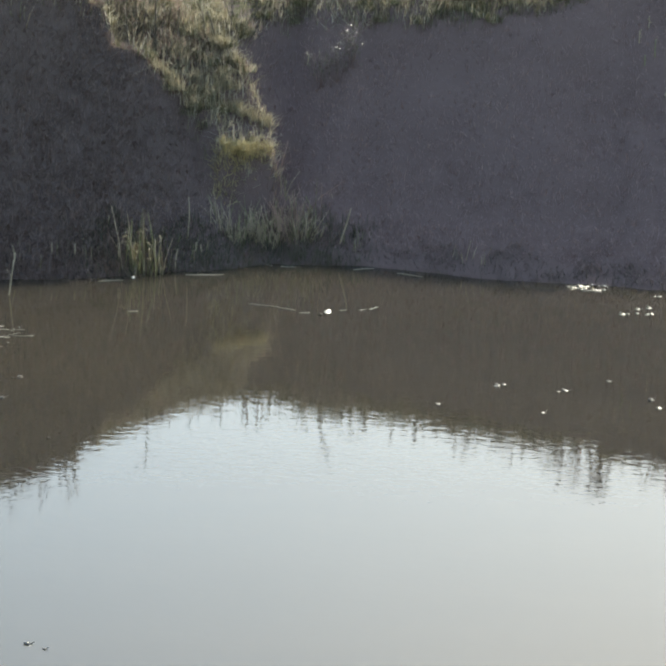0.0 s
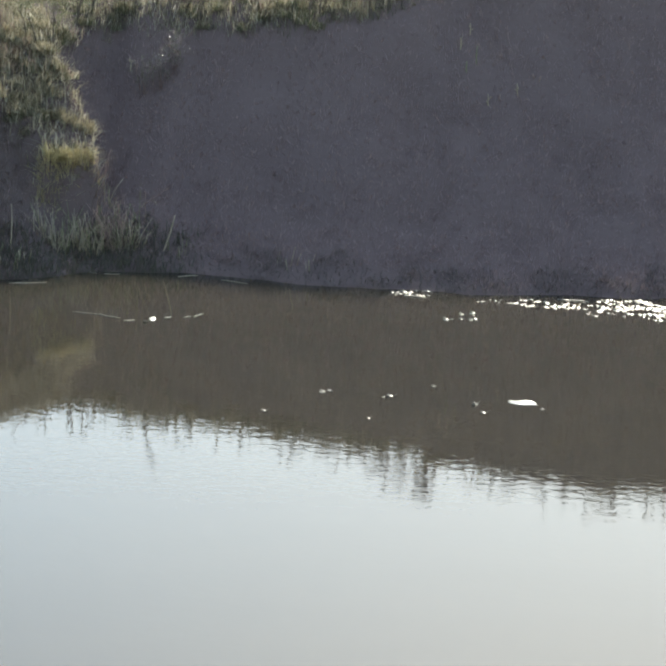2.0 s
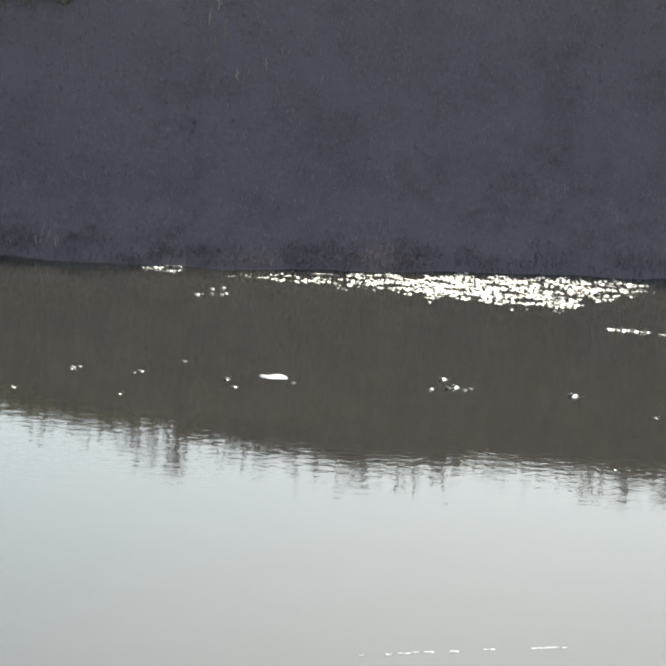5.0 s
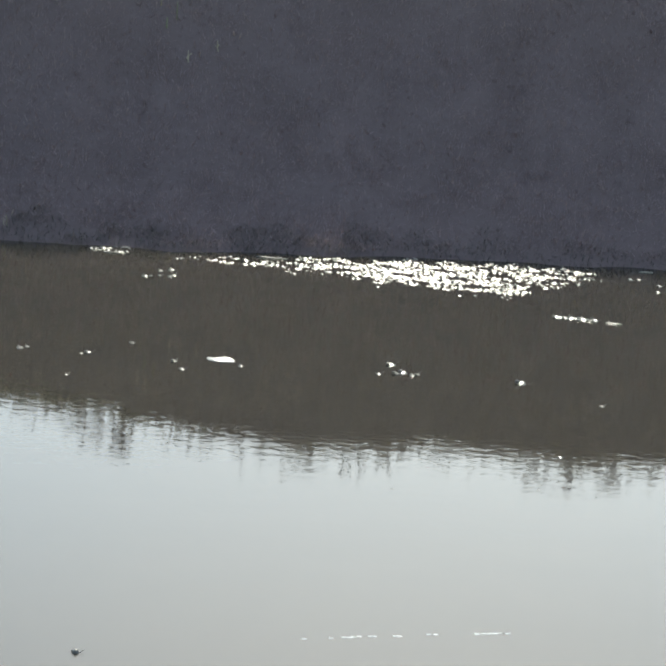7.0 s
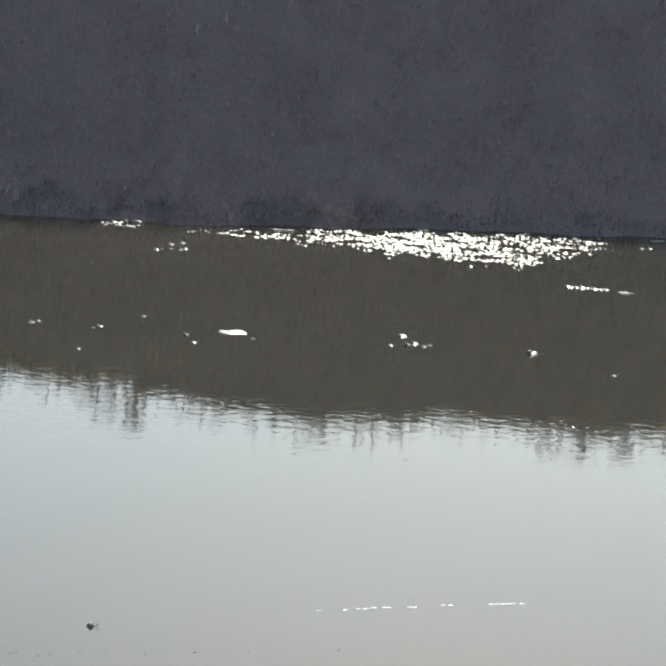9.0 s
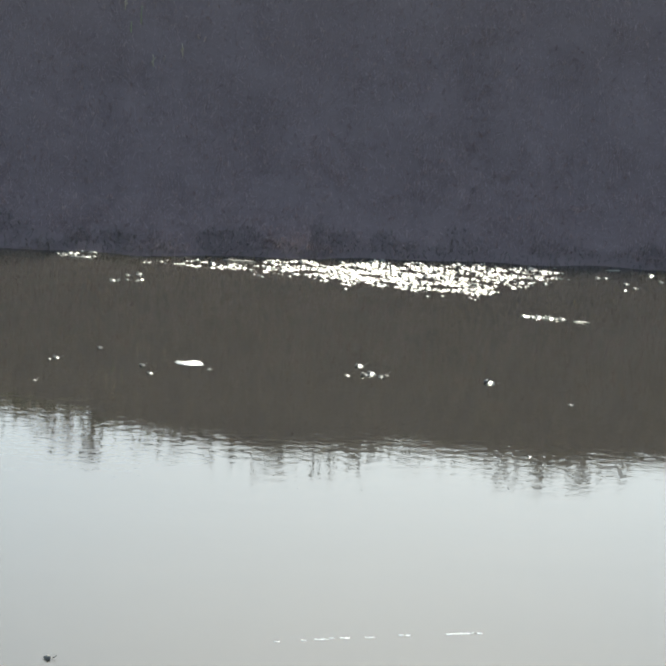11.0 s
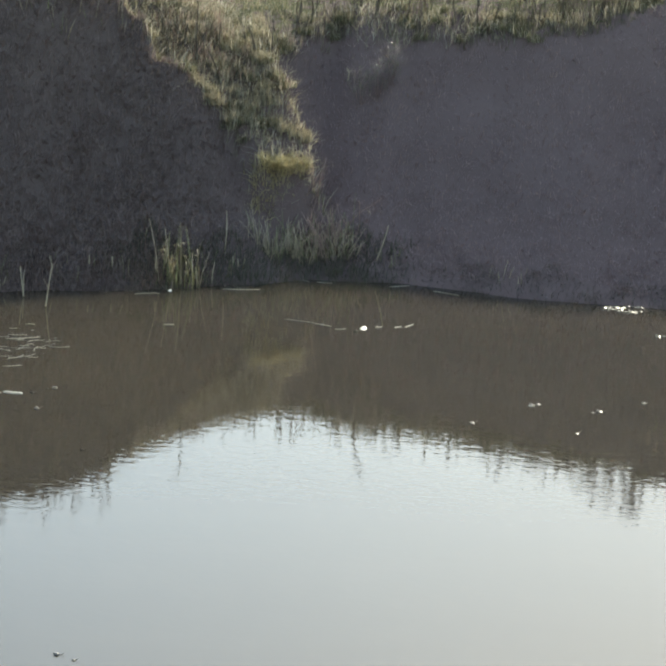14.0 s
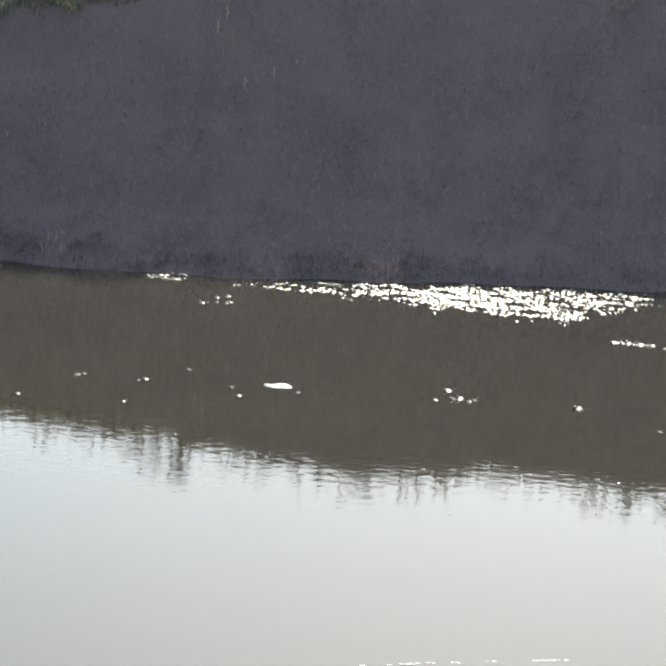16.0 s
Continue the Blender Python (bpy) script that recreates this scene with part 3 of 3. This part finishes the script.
# tall weeds on the brow: x, height, side twigs
for x, tall, n in [(-4.2, 1.15, 4), (-2.98, 0.5, 2), (-1.9, 0.98, 2), (-0.75, 0.5, 4), (2.38, 0.9, 8), (2.2, 0.92, 7), (2.52, 0.8, 5), (1.76, 0.85, 5), (10.28, 0.55, 6), (10.12, 0.45, 5), (10.42, 0.5, 5), (-7.16, 0.5, 7), (-7.01, 0.45, 6), (-5.32, 0.62, 3),
                   (4.95, 0.62, 6), (-0.2, 0.4, 4), (0.4, 0.42, 4), (1.2, 0.38, 4), (-3.2, 0.35, 3), (-2.6, 0.4, 4), (7.41, 0.5, 5), (9.18, 0.6, 8), (9.6, 0.65, 8),
                   (-9.57, 0.6, 6), (5.84, 0.5, 5), (6.57, 0.45, 4)]:
    y = shore(x) + brow_line(x) + rng.uniform(0.0, 0.3)
    weed(rng, x, y, tall, n, "tall dry branching weed on top of the bank", "weeds along the brow", thick=0.013)
for i in range(300):
    x = rng.uniform(-10.5, 11)
    y = shore(x) + brow_line(x) + rng.uniform(-0.1, 0.7)
    weed(rng, x, y, 0.2 + min(rng.exponential(0.17), 0.38), rng.randint(1, 4), "thin dry weed stalk on top of the bank", "weeds along the brow", thick=rng.uniform(0.008, 0.016))


def shrub(x, y, tall, wide, stems, label, seed, leafy=0, bark=None):
    """A small bare or thin-leaved shrub of many branching stems."""
    r = np.random.RandomState(seed)
    ob = thing("shrub", x, y, foot(x, y), label, "shrub")
    for _ in range(stems):
        a = r.uniform(0, 6.28)
        out = r.uniform(0.05, 1) * wide / 2
        t = tall * r.uniform(0.6, 1.0)
        e = Vector((math.cos(a) * out, math.sin(a) * out, t))
        mid = e * 0.5 + Vector((r.normal(0, 0.03), r.normal(0, 0.03), 0.05))
        stem = part("stem", tube([(0.2 * e.x, 0.2 * e.y, -0.05), mid, e], [0.0045, 0.0035, 0.002], 5), bark or TWIG, ob)
        for _ in range(3):
            q = mid.lerp(e, r.uniform(-0.3, 0.9))
            w = Vector((r.normal(), r.normal(), abs(r.normal()) + 0.4)).normalized()
            part("twig", tube([q, q + w * 0.09, q + w * 0.16 + Vector((0, 0, 0.02))], [0.003, 0.0025, 0.0015], 4), bark or TWIG, stem)
        for _ in range(leafy):
            q = mid.lerp(e, r.uniform(-0.6, 1.2)) + Vector(r.normal(0, 0.07, 3))
            part("leaf", strap(q, r.normal(0, 1, 3), r.uniform(0.024, 0.042), 0.018, 0.4, 3), SHINY_LEAF, stem)
    return ob


def brow(x, back=0.15):
    return shore(x) + brow_line(x) + back


for x, tall, wide, n, seed in [(1.7, 0.55, 0.7, 12, 119), (1.95, 0.8, 1.0, 18, 111), (2.33, 0.85, 0.6, 14, 112), (5.32, 0.42, 0.8, 14, 113), (-7.16, 0.40, 0.5, 12, 114), (8.97, 0.48, 0.5, 12, 115),
                               (9.49, 0.42, 0.45, 10, 116), (10.25, 0.5, 0.5, 16, 120), (0.8, 0.3, 0.4, 9, 117), (4.59, 0.32, 0.5, 10, 118)]:
    shrub(x, brow(x), tall, wide, n, "bare dark twiggy shrub on top of the bank", seed)
for x, y, n, seed in [(-1.98, 35.3, 5, 121), (-1.74, 35.35, 5, 122), (-1.58, 35.5, 6, 123)]:
    shrub(x, y, 0.6, 0.34, n, "low shrub with small shiny leaves below the brow", seed, 42, DARK_GRASS)
for x, y in [(2.57, 36.07), (2.43, 35.84), (3.24, 35.32), (2.82, 35.13), (-2.2, 35.7)]:
    weed(rng, x, y, 0.22, 3, "pale dry weed on the upper bank face", "weeds on the face", True, PALE_REED)

for x, y, n in [(-5.95, 33.16, 12), (-6.2, 32.96, 4), (-5.57, 33.44, 4), (-5.38, 33.62, 4), (-5.18, 33.9, 9)]:
    reed_clump(x, y, 0.08, n, (0.10, 0.32), "pale sparse grass tuft on the upper bank face", 140 + n, 0.3)
for x, y, tall, dx in [(2.66, 35.69, 0.25, 0.0), (2.51, 35.52, 0.15, 0.0), (2.97, 35.22, 0.08, 0.01), (3.47, 35.55, 0.07, -0.02), (3.54, 35.51, 0.07, 0.02)]:
    reed(rng, x, y, tall, dx, "short pale dead stem on the bank face", "stems on the bank face", RUST_GRASS if tall < 0.1 else GREEN_REED)

# a lone tall stalk with withered leaf clusters at the brow
x, y = -8.88, brow(-8.88)
stalk = thing("dry_weed", x, y, foot(x, y), "tall thin stalk with withered leaf clusters on the bank", "weed")
part("stalk", tube([(0, 0, -0.05), (0.01, 0, 0.4), (-0.01, 0, 0.8), (0.03, 0, 1.16)], [0.006, 0.005, 0.004, 0.003], 5), TWIG, stalk)
r = np.random.RandomState(131)
for i in range(26):
    q = Vector((r.normal(0, 0.02), r.normal(0, 0.02), r.uniform(0.16, 0.46) if i % 2 else r.uniform(0.8, 1.18)))
    part("leaf", strap(q, (r.normal(), r.normal(), r.normal() - 0.3), r.uniform(0.05, 0.1), 0.03, 0.8, 3), TWIG, stalk)


# ---- what floats on the pond ----
def flake(r, size, thick=0.25, sides=9, dome=0.5):
    """A wet curled leaf: a thick, uneven, slightly domed disc with a stub of a stalk."""
    rim, v, f = [], [], []
    for k in range(sides):
        w = 2 * math.pi * k / sides
        rim.append((math.cos(w) * size * r.uniform(0.75, 1.1), math.sin(w) * size * r.uniform(0.75, 1.1)))
    for scale, z in ((0.75, -thick), (1.0, -0.1), (0.86, dome * 0.45), (0.5, dome * 0.85)):
        for x, y in rim:
            v.append((x * scale, y * scale, z * size + r.normal(0, 0.03) * size))
    for ring in range(3):
        for k in range(sides):
            m = (k + 1) % sides
            f.append((ring * sides + k, ring * sides + m, (ring + 1) * sides + m, (ring + 1) * sides + k))
    v.append((0, 0, dome * size))
    f += [(3 * sides + k, 3 * sides + (k + 1) % sides, 4 * sides) for k in range(sides)]
    f.append(tuple(range(sides - 1, -1, -1)))
    return v, f


def floating_leaf(r, x, y, size, label="dark wet leaf floating on the pond", group="leaves afloat on the pond", curl=True, dome=0.22, tilt=12.0, grow=1.5, material=None):
    ob = thing("floating_leaf", x, y, 0.0, label, "leaf", group)
    ob.rotation_euler = (radians(r.normal(tilt, 3)), radians(r.normal(0, 4)), radians(r.uniform(-60, 60)))
    size *= grow
    m = material or WET_LEAF
    v, f = flake(r, size, 0.25, 9, dome)
    blade = part("leaf_blade", ([(a * 0.8, b, c) for a, b, c in v], f), m, ob)
    part("leaf_stalk", tube([(size * 0.8, 0, 0.004), (size * 1.3, 0.01, 0.012), (size * 1.7, 0.0, min(0.03, size))], [q * min(1.0, size / 0.025) for q in (0.003, 0.0025, 0.002)], 5), m, ob)
    if curl:
        part("curled_edge", flake(r, size * 0.42, 0.3, 7, 0.8), m, blade).location = (-size * 0.6, size * 0.3, size * 0.15)
    return ob


r = np.random.RandomState(201)
# x, y, half width
for x, y, size in [(-0.09, 25.97, 0.022), (0.53, 26.83, 0.032), (0.61, 26.90, 0.020), (1.28, 26.78, 0.030), (1.20, 26.72, 0.014), (1.77, 27.26, 0.024), (2.20, 26.58, 0.032),
                   (2.26, 26.25, 0.026), (1.02, 25.84, 0.018), (2.91, 26.49, 0.022), (4.42, 26.42, 0.024), (4.62, 26.84, 0.040), (4.62, 26.49, 0.038), (4.70, 26.50, 0.042),
                   (4.78, 26.41, 0.026), (4.86, 26.49, 0.026), (5.98, 26.29, 0.050), (6.71, 25.52, 0.024), (5.84, 23.59, 0.02)]:
    floating_leaf(r, x, y, size)
for x, y, size in [(2.09, 30.50, 0.035), (2.16, 30.55, 0.02), (2.30, 30.82, 0.03), (2.44, 30.90, 0.035), (2.40, 30.55, 0.025), (2.46, 30.62, 0.025), (2.28, 30.58, 0.02),
                   (5.0, 30.55, 0.02), (6.2, 30.35, 0.02), (6.0, 30.3, 0.02), (7.99, 31.61, 0.02), (8.64, 31.71, 0.025), (8.72, 31.02, 0.025), (8.52, 31.69, 0.03),
                   (8.84, 31.39, 0.03), (8.90, 31.16, 0.03), (9.31, 31.95, 0.035), (9.36, 31.59, 0.035)]:
    floating_leaf(r, x, y, size, "small wet leaf glinting near the far shore", "leaves near the far shore")
for x, y, size in [(-4.62, 25.34, 0.026), (-4.83, 25.24, 0.018), (-4.79, 25.95, 0.022), (-4.59, 26.19, 0.026), (-4.66, 26.15, 0.018), (-5.57, 25.87, 0.018), (-5.63, 25.81, 0.016),
                   (-6.41, 24.62, 0.022), (-6.95, 25.74, 0.03), (-6.88, 25.8, 0.02), (-7.43, 26.52, 0.025), (-3.91, 23.98, 0.018), (-3.0, 18.32, 0.015), (-3.15, 18.41, 0.024),
                   (-1.57, 29.71, 0.03), (-5.95, 27.68, 0.035), (-6.06, 28.67, 0.035), (-6.65, 27.61, 0.035), (-6.19, 28.96, 0.03), (-6.5, 28.6, 0.03), (-6.9, 27.2, 0.03)]:
    floating_leaf(r, x, y, size, "small dark wet leaf afloat among reed litter", "leaves among the reed litter", True, 0.6, 8 if size == 0.026 or y < 20 else r.uniform(-30, -8), 1.3, None if size == 0.026 or y < 20 else BACKLIT_LEAF)
floating_leaf(r, 0.9, 18.05, 0.025, "curled dark leaf with an upturned stalk, afloat", "leaves afloat on the pond", True, 0.8)

# pale pieces of bark
for name, x, y, long, deep, m, label in (("floating_bark", 2.73, 26.72, 0.185, 0.095, PALE, "long pale piece of bark floating flat on the pond"),
                                         ("floating_bark", -4.98, 25.89, 0.125, 0.05, DULL_BARK, "greyish white curved piece of bark afloat on the pond"),
                                         ("floating_bark", -1.49, 29.87, 0.05, 0.10, PALE, "small white piece of bark near the reeds"),
                                         ("floating_bark", -4.03, 31.2, 0.028, 0.05, PALE, "small white piece of bark at the foot of a reed clump")):
    ob = thing(name, x, y, 0.0, label, "bark")
    q = np.random.RandomState(int(1000 * long))
    ob.rotation_euler = (radians(-3 if m is DULL_BARK else 7), 0, radians(-4))
    v, f = flake(q, 1.0, 0.10, 14, 0.10)
    part("bark_slab", ([(a * long, b * deep, c * 0.12) for a, b, c in v], f), m, ob)
    v, f = flake(r, 1.0, 0.3, 8, 0.5)
    part("bark_knot", ([(a * 0.016 - long * 0.5, b * 0.016, c * 0.012 + 0.006) for a, b, c in v], f), m, ob)
ob = thing("floating_bark", -5.22, 25.86, 0.0, "thin grey sliver of bark afloat on the pond", "bark")
part("bark_slab", tube([(-0.14, 0, 0.0), (-0.05, 0.01, 0.006), (0.06, 0, 0.008), (0.12, -0.01, 0.0)], [0.006, 0.014, 0.016, 0.006], 6), PALE_STEM, ob)


def floating_stem(r, x0, y0, x1, y1, label, group, thick=0.007, material=None, bend=0.12):
    """A dead reed stem that lies on the water, a little bent, with a joint and a torn sheath."""
    ob = thing("floating_reed", (x0 + x1) / 2, (y0 + y1) / 2, 0.0, label, "reed", group)
    dx, dy = (x1 - x0) / 2, (y1 - y0) / 2
    n = Vector((-dy, dx, 0)) * r.uniform(-bend, bend)
    pts = [Vector((dx * u, dy * u, r.uniform(0.0, 0.006))) + n * (1 - u * u) for u in (-1, -0.6, -0.2, 0.2, 0.6, 1)]
    rad = [thick * q for q in (0.8, 1, 1, 0.95, 0.9, 0.6)]
    m = material or WET_STEM
    stem = part("stem", tube(pts, rad, 6), m, ob)
    part("joint", tube([pts[2] - Vector((dx, dy, 0)) * 0.02, pts[2], pts[2] + Vector((dx, dy, 0)) * 0.02], [thick, thick * 1.5, thick], 6), m, stem)
    part("sheath", strap(pts[3], (dx, dy, 0.02), 0.25 * math.hypot(dx, dy) + 0.03, thick * 2.0, 0.05), m, ob)
    return ob


STEMS = [(-4.43, 30.9, -4.13, 31.02), (-3.40, 31.5, -2.93, 31.62), (-2.46, 32.36, -2.35, 32.27), (-2.25, 32.27, -2.05, 32.28), (-1.30, 32.28, -1.04, 32.42), (-0.73, 32.2, -0.39, 32.05)]
for q in STEMS:
    floating_stem(r, *q, "pale dead reed stem lying along the waterline", "stems along the waterline", 0.0055, PALE_STEM)
for q in [(-2.47, 30.10, -2.15, 30.02), (-2.15, 30.02, -1.88, 29.88), (-1.83, 29.74, -1.70, 29.79), (-1.35, 29.97, -1.27, 30.02), (-1.13, 30.03, -1.04, 30.09), (-1.00, 30.10, -0.90, 30.27)]:
    floating_stem(r, *q, "short bleached stem in a drifting line", "drifting line of stems")
for q in [(7.3, 29.36, 7.5, 29.32), (7.62, 29.27, 7.81, 29.22)]:
    floating_stem(r, *q, "short wet stem glinting in the sun", "drifting line of stems", 0.010)
for i in range(9):
    floating_leaf(r, 7.05 + 0.055 * i + 0.012 * math.sin(5 * i), 29.43 - 0.011 * i, (0.040, 0.026, 0.034)[i % 3], "wet leaf in a glinting drift line", "leaves in the drift line")
for q in [(-7.51, 27.85, -7.11, 27.96), (-7.76, 27.91, -7.64, 27.95), (-6.77, 27.50, -6.15, 27.73), (-6.33, 27.15, -6.07, 27.39), (-6.45, 28.04, -6.17, 27.83), (-5.84, 27.44, -5.50, 27.46),
          (-6.07, 27.81, -5.65, 28.05), (-5.52, 28.18, -5.16, 28.38), (-7.00, 27.83, -6.71, 27.77), (-7.00, 26.34, -6.87, 26.39), (-6.37, 26.68, -6.19, 26.74), (-6.19, 28.36, -5.94, 28.46),
          (-3.85, 29.37, -3.73, 29.41)]:
    floating_stem(r, *q, "bent dead reed stem afloat in the litter", "reed litter on the water", 0.0075, None, 0.25)
for i in range(140):
    u = r.uniform(-1, 1)
    x, y = -6.1 + u * 1.3, 27.9 + r.normal(0, 0.45) - 0.1 * u
    if i > 84:
        x, y = r.uniform(-8.3, -6.3), r.uniform(26.2, 29.4)
    l, a = r.uniform(0.03, 0.13), r.normal(0.3, 0.8)
    floating_stem(r, x - l * math.cos(a), y - l * math.sin(a), x + l * math.cos(a), y + l * math.sin(a), "bent dead reed stem afloat in the litter", "reed litter on the water", r.uniform(0.003, 0.006), None, 0.5)
for i in range(44):
    floating_leaf(r, -6.1 + r.normal(0, 0.6), 27.95 + r.normal(0, 0.4), r.uniform(0.006, 0.013), "small dark wet leaf afloat among reed litter", "leaves among the reed litter", True, 0.3, r.uniform(0, 12))


# the glinting drift of wet leaves below the far bank
def drift_edges(x):
    near = np.interp(x, [1.5, 1.95, 2.9, 3.4, 4.4, 5.4, 6.2, 6.6, 7.4, 8.0], [32.0, 31.9, 31.5, 31.3, 31.1, 30.75, 30.55, 30.35, 31.0, 31.5])
    return near, np.minimum(shore(x) - 0.05, near + np.interp(x, [1.5, 2.6, 3.4, 4.4, 5.6, 6.5, 7.5, 8.1], [0.15, 0.25, 0.5, 0.95, 1.5, 1.9, 1.3, 0.6]))


def drift_spot():
    while True:
        x = r.normal(5.7, 0.95) if r.uniform() < 0.75 else r.uniform(1.5, 8.1)
        if not 1.5 < x < 8.1:
            continue
        lo, hi = drift_edges(x)
        lo += 0.10 * math.sin(x * 7.3) + 0.08 * math.sin(x * 17)
        hi -= 0.12 + 0.12 * math.sin(x * 5.1 + 1) + 0.1 * math.sin(x * 13)
        y = r.uniform(lo, hi)
        if math.sin(y * 15 + 0.6 * math.sin(x * 2.2)) < -0.35 and r.uniform() < 0.45:
            continue
        if y < lo + 0.25 and r.uniform() < 0.5:
            continue
        if x < 4.6 and r.uniform() < 0.4:
            continue
        if 1.98 < x < 2.55 or math.sin(x * 9 + 3 * y) + 0.8 * math.sin(y * 17 + 2.3 * x) < -0.9:
            continue
        return x, y


model = [floating_leaf(r, 5.5 + 0.2 * i, 31.5, 0.018 + 0.006 * i, "wet leaf in a dense drift glinting in the sun", "dense leaf drift") for i in range(4)]
for i in range(240):
    x, y = drift_spot()
    copy_thing(model[i % 4], pose(x, y, 0, r.normal(12, 5), r.normal(0, 5), r.uniform(-50, 50)))
pieces = []
for i in range(2100):
    x, y = drift_spot()
    wide, tip = (r.uniform(0.8, 1.5) if i % 2 else r.uniform(1.0, 2.0)), r.normal(-0.212, 0.05)
    v, f = flake(r, r.uniform(0.009, 0.026), 0.25, 6, 0.35 if i % 2 else 0.2)
    pieces.append(([(a * wide + x, b + y, c - b * tip) for a, b, c in v], f))
tagged(link_mesh("leaf_litter", *join(pieces), WET_LEAF), "scattered wet leaf crumbs glinting along the far shore", "leaf litter", kind="stuff")
for q in [(1.62, 31.74, 1.9, 31.70), (3.6, 31.9, 4.0, 31.85), (8.76, 32.18, 8.95, 32.2)]:
    floating_stem(r, *q, "wet stem glinting along the far shore", "stems near the far shore", 0.012)

for i in range(11):
    floating_leaf(r, 1.48 + 0.045 * i + r.normal(0, 0.01), 31.86 - 0.008 * i + r.normal(0, 0.03), r.uniform(0.012, 0.022), "small wet leaf glinting near the far shore", "leaves near the far shore")

# a thin bent stem and dark crumbs on the near water
for q in [(-4.80, 18.19, -4.64, 18.31), (-4.55, 18.30, -4.37, 18.22)]:
    floating_stem(r, *q, "thin dark bent stem afloat on open water", "stems on the open water", 0.0016, PALE_STEM)
for x, y in [(0.29, 17.49), (0.33, 17.52), (0.49, 17.46), (0.58, 17.48), (0.80, 17.55), (0.99, 17.6), (1.28, 17.54), (1.65, 17.58), (2.05, 17.6), (2.74, 17.68), (3.61, 22.85), (3.96, 22.39), (5.39, 22.53), (0.44, 23.71)]:
    floating_leaf(r, x, y, 0.007, "tiny dark crumb of leaf on open water", "crumbs on the open water", False, 0.2, -14)

# flecks of foam in a thin line
for x, y in [(2.69, 18.48), (2.91, 18.51), (3.01, 18.54), (3.05, 18.54), (3.09, 18.55), (3.14, 18.57), (3.22, 18.58), (3.26, 18.58), (3.43, 18.60), (3.46, 18.60), (3.71, 18.66), (3.76, 18.66),
             (4.10, 18.70), (4.15, 18.71), (4.19, 18.71), (4.22, 18.72), (4.25, 18.72), (4.29, 18.73), (4.36, 18.73)]:
    ob = thing("foam_fleck", x, y, 0.0, "tiny white foam fleck in a thin line", "foam", "flecks of foam")
    for k in range(3):
        v, f = flake(r, r.uniform(0.007, 0.012), 0.3, 7, 0.35)
        part("bubble", ([(a + 0.014 * k - 0.014, b, c + 0.15 * b) for a, b, c in v], f), FOAM, ob)
